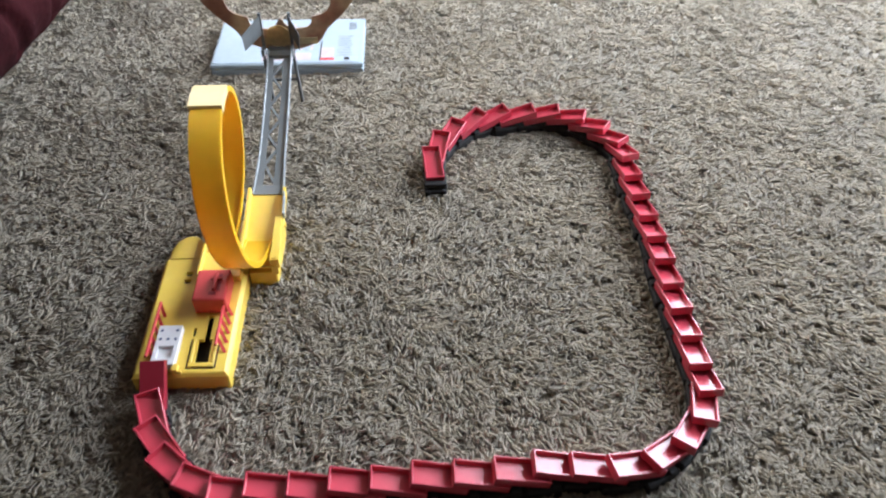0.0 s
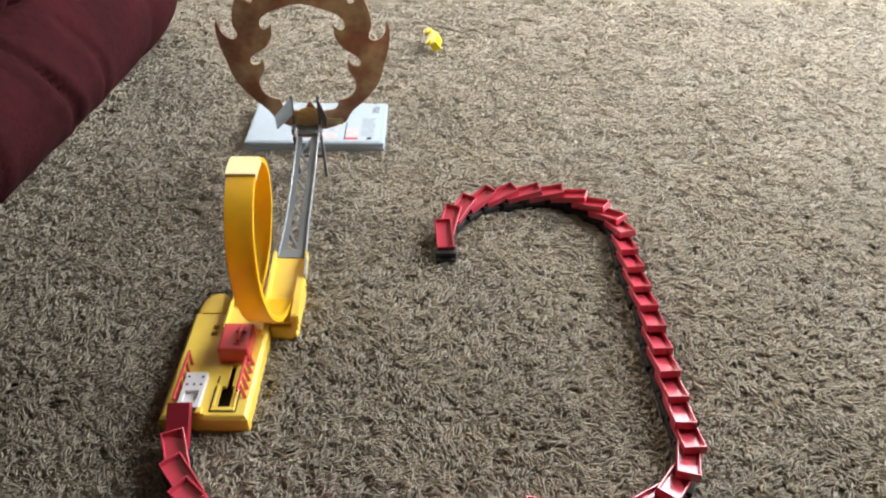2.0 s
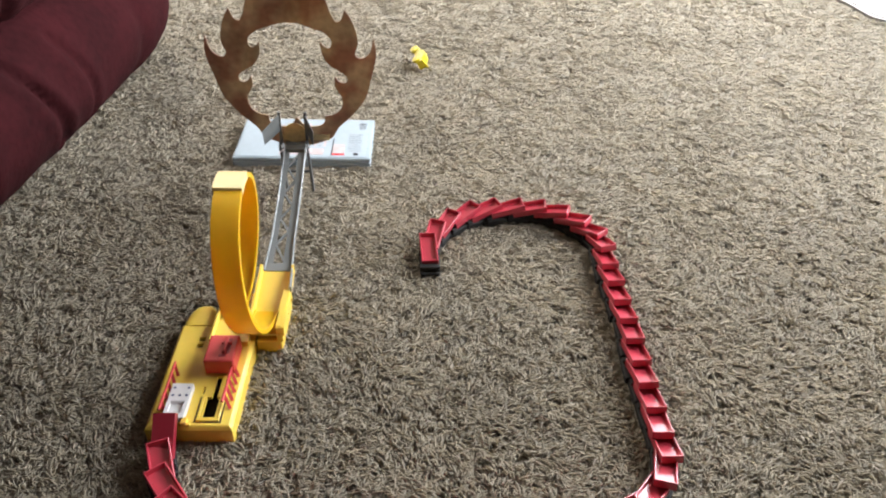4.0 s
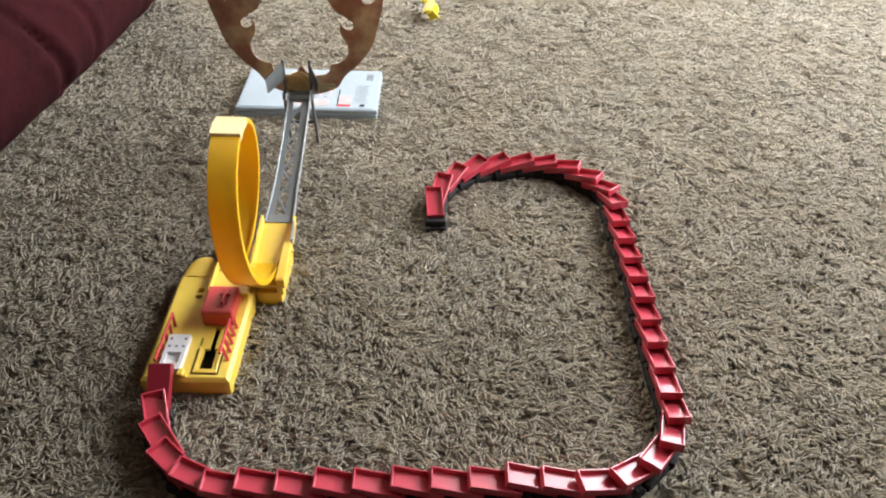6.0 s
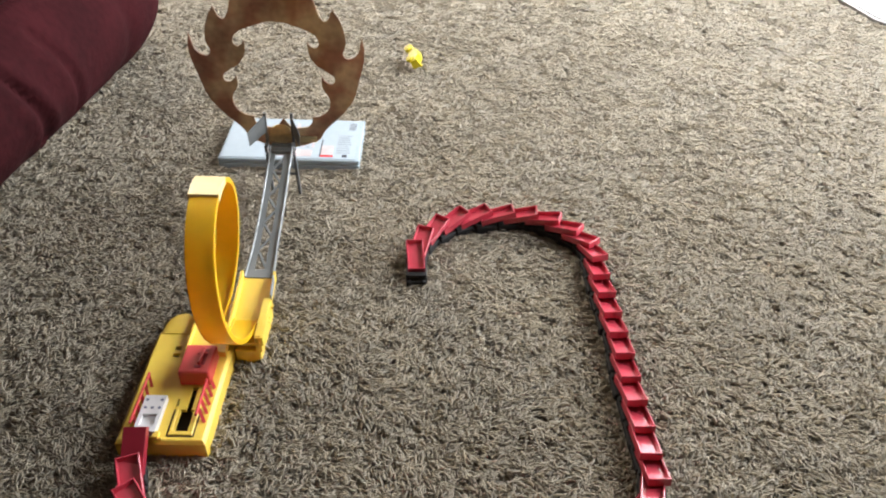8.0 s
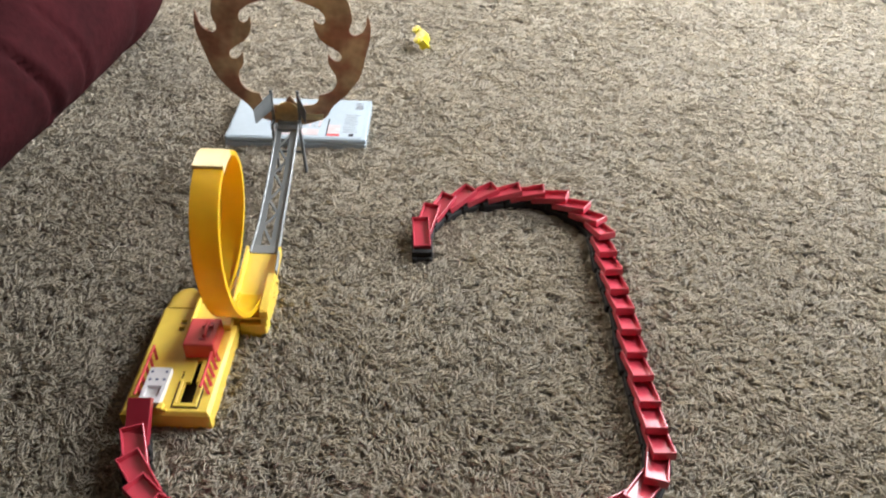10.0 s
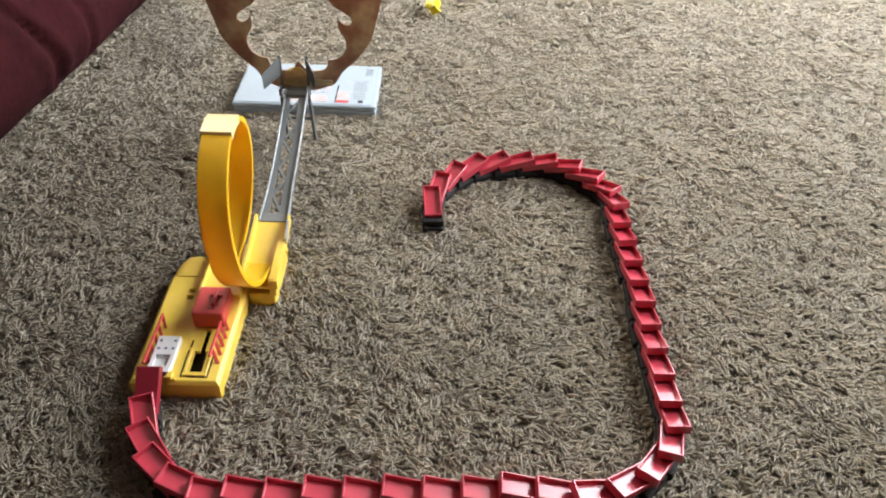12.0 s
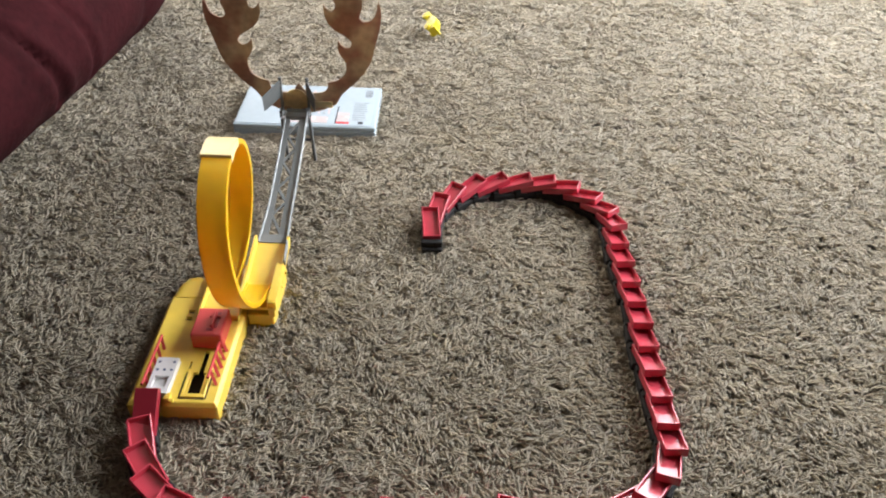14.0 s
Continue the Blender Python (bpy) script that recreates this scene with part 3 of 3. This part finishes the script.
def exit_ramp():
    """Yellow trough from the loop's foot, then the grey truss."""
    bx = -0.1742

    def height(y):
        f = (y - 0.62) / 0.19
        return 0.0255 + 0.0130 * f + 0.0225 * f * f if f > 0 else 0.0255 + 0.0130 * f

    def mid(y):
        return -0.1667 - 0.0040 * (y - 0.63) / 0.17

    def half(y):
        return 0.0117 + 0.0016 * max(0.0, 1 - (y - 0.624) / 0.05)

    bm = bmesh.new()
    rings = []
    for k in range(15):
        y = 0.540 + 0.086 * k / 14
        f = k / 14
        z = 0.0215 + 0.0050 * f ** 1.6
        c = mid(y)
        rings.append([(c + dx, y, z + dz) for dx, dz in ((-0.0165, -0.002), (0.0165, -0.002), (0.0165, 0.0075), (0.0142, 0.0075), (0.0138, 0.0006), (-0.0138, 0.0006), (-0.0142, 0.0075), (-0.0165, 0.0075))])
    sweep(bm, rings)
    smooth(lpart("exit_trough", bm, M_YELLOW), 35)

    ys = [0.624 + 0.186 * k / 24 for k in range(25)]
    for s in (-1, 1):
        bm = bmesh.new()
        rings = []
        for y in ([0.590 + 0.034 * k / 4 for k in range(4)] if s > 0 else []) + ys:
            z, c = height(y), mid(y)
            low = min(max((0.632 - y) / 0.018, 0.0), 1.0) if s > 0 else 0.0
            q, z0 = c + s * (half(y) + 0.0024 * low), z - 0.0022 + 0.0075 * low
            top = z + 0.0030 + 0.0085 * low
            rings.append([(q - 0.0009, y, z0), (q + 0.0009, y, z0), (q + 0.0009, y, top - 0.0006), (q + 0.0004, y, top), (q - 0.0004, y, top), (q - 0.0009, y, top - 0.0006)])
        sweep(bm, rings)
        lpart("side_rail", bm, M_RAIL)
    # the deck: a broad and a narrow strip with a zigzag between them
    for inner, outer in ((-0.0058, -1), (0.0036, 1)):
        bm = bmesh.new()
        rings = []
        for y in ys:
            z, c = height(y), mid(y)
            a, b = sorted((c + inner, c + outer * (half(y) - 0.0010)))
            rings.append([(a, y, z - 0.0012), (b, y, z - 0.0012), (b, y, z + 0.0006), (a, y, z + 0.0006)])
        sweep(bm, rings)
        lpart("deck_strip", bm, M_GREY)
    nodes = [0.6390] + [0.6640 + 0.0190 * k for k in range(8)]
    side = 1
    for a, b in zip(nodes, nodes[1:]):
        bm = bmesh.new()
        bar(bm, (mid(a) - 0.0011 + side * 0.0056, a, height(a) - 0.0003), (mid(b) - 0.0011 - side * 0.0056, b, height(b) - 0.0003), 0.0026, 0.0014)
        lpart("truss_bar", bm, M_GREY)
        side = -side
    for ya, yb in ((0.6235, 0.6360), (0.8010, 0.8100)):
        bm = bmesh.new()
        box(bm, mid(ya) - half(ya) + 0.001, mid(ya) + half(ya) - 0.001, ya, yb, height(ya) - 0.0010, height(yb) + 0.0009)
        lpart("end_plate", bm, M_GREY)
    # legs under the upper end
    top = height(0.80)
    for s in (-1, 1):
        bm = bmesh.new()
        bar(bm, (mid(0.80) + s * 0.0150, 0.800, top + 0.002), (mid(0.80) + s * 0.0155, 0.8135, -0.006), 0.0052, 0.0026, (1, 0, 0))
        lpart("support_leg", bm, M_DARK_GREY)
    bm = bmesh.new()
    rod(bm, (mid(0.80) - 0.015, 0.806, 0.030), (mid(0.80) + 0.015, 0.806, 0.030), 0.0016)
    lpart("cross_brace", bm, M_DARK_GREY)
    # flared plates that hold the hoop; the right one's shade is in its darker grey
    for s in (-1, 1):
        bm = bmesh.new()
        ix, ox = bx + s * 0.0148, bx + s * (0.0305 if s < 0 else 0.0265)
        q = [(ix, 0.822, 0.095), (ox, 0.800, 0.085), (ox + s * -0.001, 0.800, 0.068), (ix, 0.822, 0.074)]
        vs = [bm.verts.new(Vector(p) + Vector((0, dy, 0))) for dy in (-0.0008, 0.0008) for p in q]
        for f in ((0, 1, 2, 3), (7, 6, 5, 4), (0, 4, 5, 1), (1, 5, 6, 2), (2, 6, 7, 3), (3, 7, 4, 0)):
            bm.faces.new([vs[i] for i in f])
        lpart("flared_plate", bm, M_GREY if s < 0 else M_DARK_GREY)
        bm = bmesh.new()
        bar(bm, (ix, 0.8235, 0.050), (ix, 0.8235, 0.097), 0.0030, 0.0030, (0, 1, 0))
        bar(bm, (ix, 0.8110, 0.058), (ix, 0.8250, 0.058), 0.0030, 0.0080)
        lpart("bracket_post", bm, M_GREY if s < 0 else M_DARK_GREY)


def platform():
    """Raised block on the right with two triangular openings."""
    bm = bmesh.new()
    box(bm, -0.1750, -0.1515, 0.5410, 0.6020, -0.006, 0.0125, 0.0016)
    lpart("side_platform", bm, M_YELLOW)
    x0, x1 = -0.1555, -0.1500
    for a, b in (((0.5425, 0.0110), (0.5425, 0.0280)), ((0.5425, 0.0270), (0.5900, 0.0300)), ((0.5900, 0.0300), (0.5990, 0.0120)),
                 ((0.5440, 0.0260), (0.5570, 0.0120)), ((0.5570, 0.0120), (0.5690, 0.0275)), ((0.5690, 0.0275), (0.5800, 0.0120)), ((0.5800, 0.0120), (0.5900, 0.0290))):
        bm = bmesh.new()
        bar(bm, ((x0 + x1) / 2, a[0], a[1]), ((x0 + x1) / 2, b[0], b[1]), 0.0055, 0.0034, (0, -(b[1] - a[1]), b[0] - a[0]))
        lpart("wall_bar", bm, M_YELLOW)
    # darker orange sheet behind the bars, painting the shade in the holes
    bm = bmesh.new()
    box(bm, x0 + 0.0002, x0 + 0.0016, 0.5440, 0.5950, 0.0120, 0.0262)
    lpart("wall_hole_shade", bm, M_LOOP)
    # cradle that holds the loop's foot
    bm = bmesh.new()
    box(bm, -0.2130, -0.1785, 0.5290, 0.5560, TOP, TOP + 0.0060, 0.0010)
    box(bm, -0.2130, -0.2105, 0.5280, 0.5900, TOP - 0.004, TOP + 0.0100, 0.0008)
    box(bm, -0.2120, -0.1530, 0.5565, 0.6000, -0.004, 0.0190, 0.0015)
    lpart("loop_cradle", bm, M_YELLOW)


launcher_base()
trigger_block()
guard_rail(-0.1862, -0.1808, 0.5020, 0.4570, 5, 0.0075)
guard_rail(-0.2352, -0.2325, 0.5010, 0.4480, 5, 0.006)
white_plate()
loop_band()
exit_ramp()
platform()


# ---- flame hoop ----
def flame_hoop():
    root = tagged(empty("flame_hoop", (-0.1690, 0.8270, 0.148)), "translucent amber brown plastic flame ring on a grey ramp", "toy hoop")
    # half outlines in millimetres, right side, from the top down; 1 marks a pointed tip
    outer = [(0, 96, 1), (8, 84, 0), (15, 82, 0), (21, 94, 1), (28, 84, 0), (33, 81, 0), (38, 87, 1), (43, 72, 0), (47, 60, 0), (52, 54, 0), (61, 67, 1), (69, 52, 0), (73, 32, 0),
             (71, 15, 0), (83, 17, 0), (90, 37, 1), (92, 20, 0), (85, -13, 0), (79, -33, 0), (64, -54, 0), (47, -71, 0), (36, -86, 0)]
    inner = [(0, 53, 0), (25, 47, 0), (40, 40, 0), (45, 32, 0), (42, 25, 0), (36, 27, 0), (33, 31, 1), (34, 18, 0), (41, 6, 0), (54, -3, 0), (60, -9, 0), (58, -15, 0),
             (50, -14, 0), (46, -8, 1), (46, -20, 0), (53, -34, 0), (51, -47, 0), (43, -54, 0), (33, -57, 1), (30, -66, 0), (20, -70, 0), (9, -69, 0), (0, -59, 1)]
    cu = bpy.data.curves.new("flame_outline", "CURVE")
    cu.dimensions, cu.fill_mode, cu.extrude, cu.bevel_depth, cu.resolution_u = "2D", "BOTH", 0.0008, 0.0002, 5
    for half in (outer, inner):
        whole = [(x, z, t) for x, z, t in half] + [(-x, z, t) for x, z, t in reversed(half) if x > 0]
        sp = cu.splines.new("BEZIER")
        sp.use_cyclic_u = True
        sp.bezier_points.add(len(whole) - 1)
        for p, (x, z, t) in zip(sp.bezier_points, whole):
            p.co = (x / 1000, z / 1000, 0)
            p.handle_left_type = p.handle_right_type = "VECTOR" if t else "AUTO"
    tmp = new("flame_tmp", cu)
    bpy.context.view_layer.update()
    me = bpy.data.meshes.new_from_object(tmp.evaluated_get(bpy.context.evaluated_depsgraph_get()))
    bpy.data.objects.remove(tmp)
    me.transform(pose(0, 0, 0, 90, 0, 0))
    me.materials.clear()
    me.materials.append(M_FLAME)
    ring = new("flame_ring", me)
    ring.parent = root
    bm = bmesh.new()
    bmesh.ops.create_cone(bm, cap_ends=True, segments=28, radius1=0.0125, radius2=0.0125, depth=0.0012)
    bmesh.ops.transform(bm, matrix=pose(-0.004, -0.0018, -0.078, 90, 0, 0), verts=bm.verts)
    part("boss", bm, M_AMBER, root, "clear yellow round boss")
    bm = bmesh.new()
    box(bm, -0.020, 0.036, -0.0022, -0.0010, -0.0875, -0.0800, 0.0003)
    part("foot_bar", bm, M_AMBER, root, "clear yellow foot")
    bm = bmesh.new()
    box(bm, -0.016, 0.010, -0.004, 0.004, -0.0955, -0.0895, 0.0006)
    part("socket", bm, M_GREY, root)


flame_hoop()


# ---- dominoes and their track ----
DL, DW, DT = 0.0385, 0.0176, 0.0072
TILT = 13.5


def domino_mesh(name, mat):
    """A hollow tray, its upper end at the origin, open side up."""
    bm = bmesh.new()
    w, r, d = DW / 2, 0.0011, 0.0043
    o = [(-DL, -w), (0, -w), (0, w), (-DL, w)]
    i1 = [(-DL + r, -w + r), (-r, -w + r), (-r, w - r), (-DL + r, w - r)]
    i2 = [(-DL + 2 * r, -w + 1.6 * r), (-2 * r, -w + 1.6 * r), (-2 * r, w - 1.6 * r), (-DL + 2 * r, w - 1.6 * r)]
    c = 0.0004
    oc = [(x + (c if x < -DL / 2 else -c), y + (c if y < 0 else -c)) for x, y in o]
    rows = [[(*p, -DT) for p in oc], [(*p, -DT + c) for p in o], [(*p, -c) for p in o], [(*p, 0) for p in oc], [(*p, 0) for p in i1], [(*p, -d) for p in i2]]
    sweep(bm, rows)
    return part(name, bm, mat)


root = domino_mesh("domino", M_RED)
TRAY = root.data
bpy.data.objects.remove(root)

# lip places and headings in the order in which they fell
run = [(-0.0193, 0.6975, 95), (-0.0075, 0.7220, 76), (0.0105, 0.7420, 58), (0.0348, 0.7555, 42), (0.0612, 0.7615, 25), (0.0888, 0.7590, 9),
       (0.1150, 0.7575, -1), (0.1390, 0.7460, -19), (0.1580, 0.7260, -35), (0.1703, 0.7035, -49), (0.1722, 0.6770, -74), (0.1688, 0.6482, -86)]
run += [(0.1695, 0.6198, -85), (0.1703, 0.5920, -86), (0.1708, 0.5650, -87), (0.1714, 0.5378, -90), (0.1714, 0.5104, -88), (0.1712, 0.4830, -86), (0.1718, 0.4563, -88), (0.1708, 0.4290, -90)]
run += [(0.1725, 0.4060, -89), (0.1613, 0.3822, -106), (0.1412, 0.3643, -127), (0.1170, 0.3530, -145), (0.0898, 0.3490, -167), (0.0637, 0.3528, 179), (0.0386, 0.3545, 179)]
run += [(0.0120, 0.3510, 181), (-0.0150, 0.3495, 180), (-0.0426, 0.3498, 178), (-0.0694, 0.3475, 179), (-0.0964, 0.3470, 178), (-0.1230, 0.3448, 179), (-0.1504, 0.3450, 178)]
run += [(-0.1735, 0.3436, 178), (-0.1950, 0.3545, 162), (-0.2130, 0.3720, 143), (-0.2246, 0.3947, 130), (-0.2288, 0.4190, 110)]

track = tagged(empty("domino_track", (0, 0.55, 0)), "black plastic chain of linked domino stands on carpet", "domino track")
feet = []
for i, (x, y, h) in enumerate(run):
    ob = new("domino", TRAY)
    ob.matrix_world = pose(x, y, 0.0222 + 0.0006 * math.sin(i * 2.7), 0, 0, h) @ pose(0, 0, 0, 0.8 * math.sin(i * 1.3), -TILT + 0.8 * math.sin(i * 3.1))
    tagged(ob, "glossy red plastic domino fallen onto the next one", "domino", "row of fallen dominoes")
    c = math.cos(radians(TILT)) * DL
    feet.append((x - math.cos(radians(h)) * c, y - math.sin(radians(h)) * c))
last = new("domino", TRAY)
last.matrix_world = pose(-0.2262, 0.4375, 0.0330, 0, 0, 92) @ pose(0, 0, 0, 0, -36) @ pose(0, 0, -DT, 180, 0, 0)
# its own copy of the tray, in a darker red than the others
last.data = TRAY.copy()
last.data.materials.clear()
last.data.materials.append(M_DARK_RED)
tagged(last, "domino coloured darker red than the rest, leaning on the launcher's white plate", "domino", "row of fallen dominoes")
feet.append((-0.2250, 0.4090))


def link_mesh():
    bm = bmesh.new()
    # real links, but widened and raised so their black also gives nearby shade
    box(bm, -0.0125, 0.0115, -0.0106, 0.0106, -0.006, 0.0060, 0.0010, 1)
    box(bm, -0.0125, -0.0060, -0.0104, 0.0104, 0.0060, 0.0092, 0.0008, 1)
    box(bm, 0.0105, 0.0165, -0.0045, 0.0045, -0.006, 0.0034, 0.0008, 1)
    for s in (-1, 1):
        box(bm, -0.0165, -0.0105, s * 0.0075 - 0.0022, s * 0.0075 + 0.0022, -0.006, 0.0036, 0.0008, 1)
    rod(bm, (-0.0135, -0.0100, 0.001), (-0.0135, 0.0100, 0.001), 0.0022, 8)
    return part("link", bm, M_BLACK)


first = link_mesh()
LINK = first.data
bpy.data.objects.remove(first)
for k, (x, y) in enumerate(feet):
    p, q = feet[max(k - 1, 0)], feet[min(k + 1, len(feet) - 1)]
    h = math.degrees(math.atan2(q[1] - p[1], q[0] - p[0]))
    ob = new("link", LINK)
    ob.parent = track
    ob.matrix_basis = pose(x, y - 0.55, 0.0004, 0, 0, h) @ pose(0.006, 0, 0)
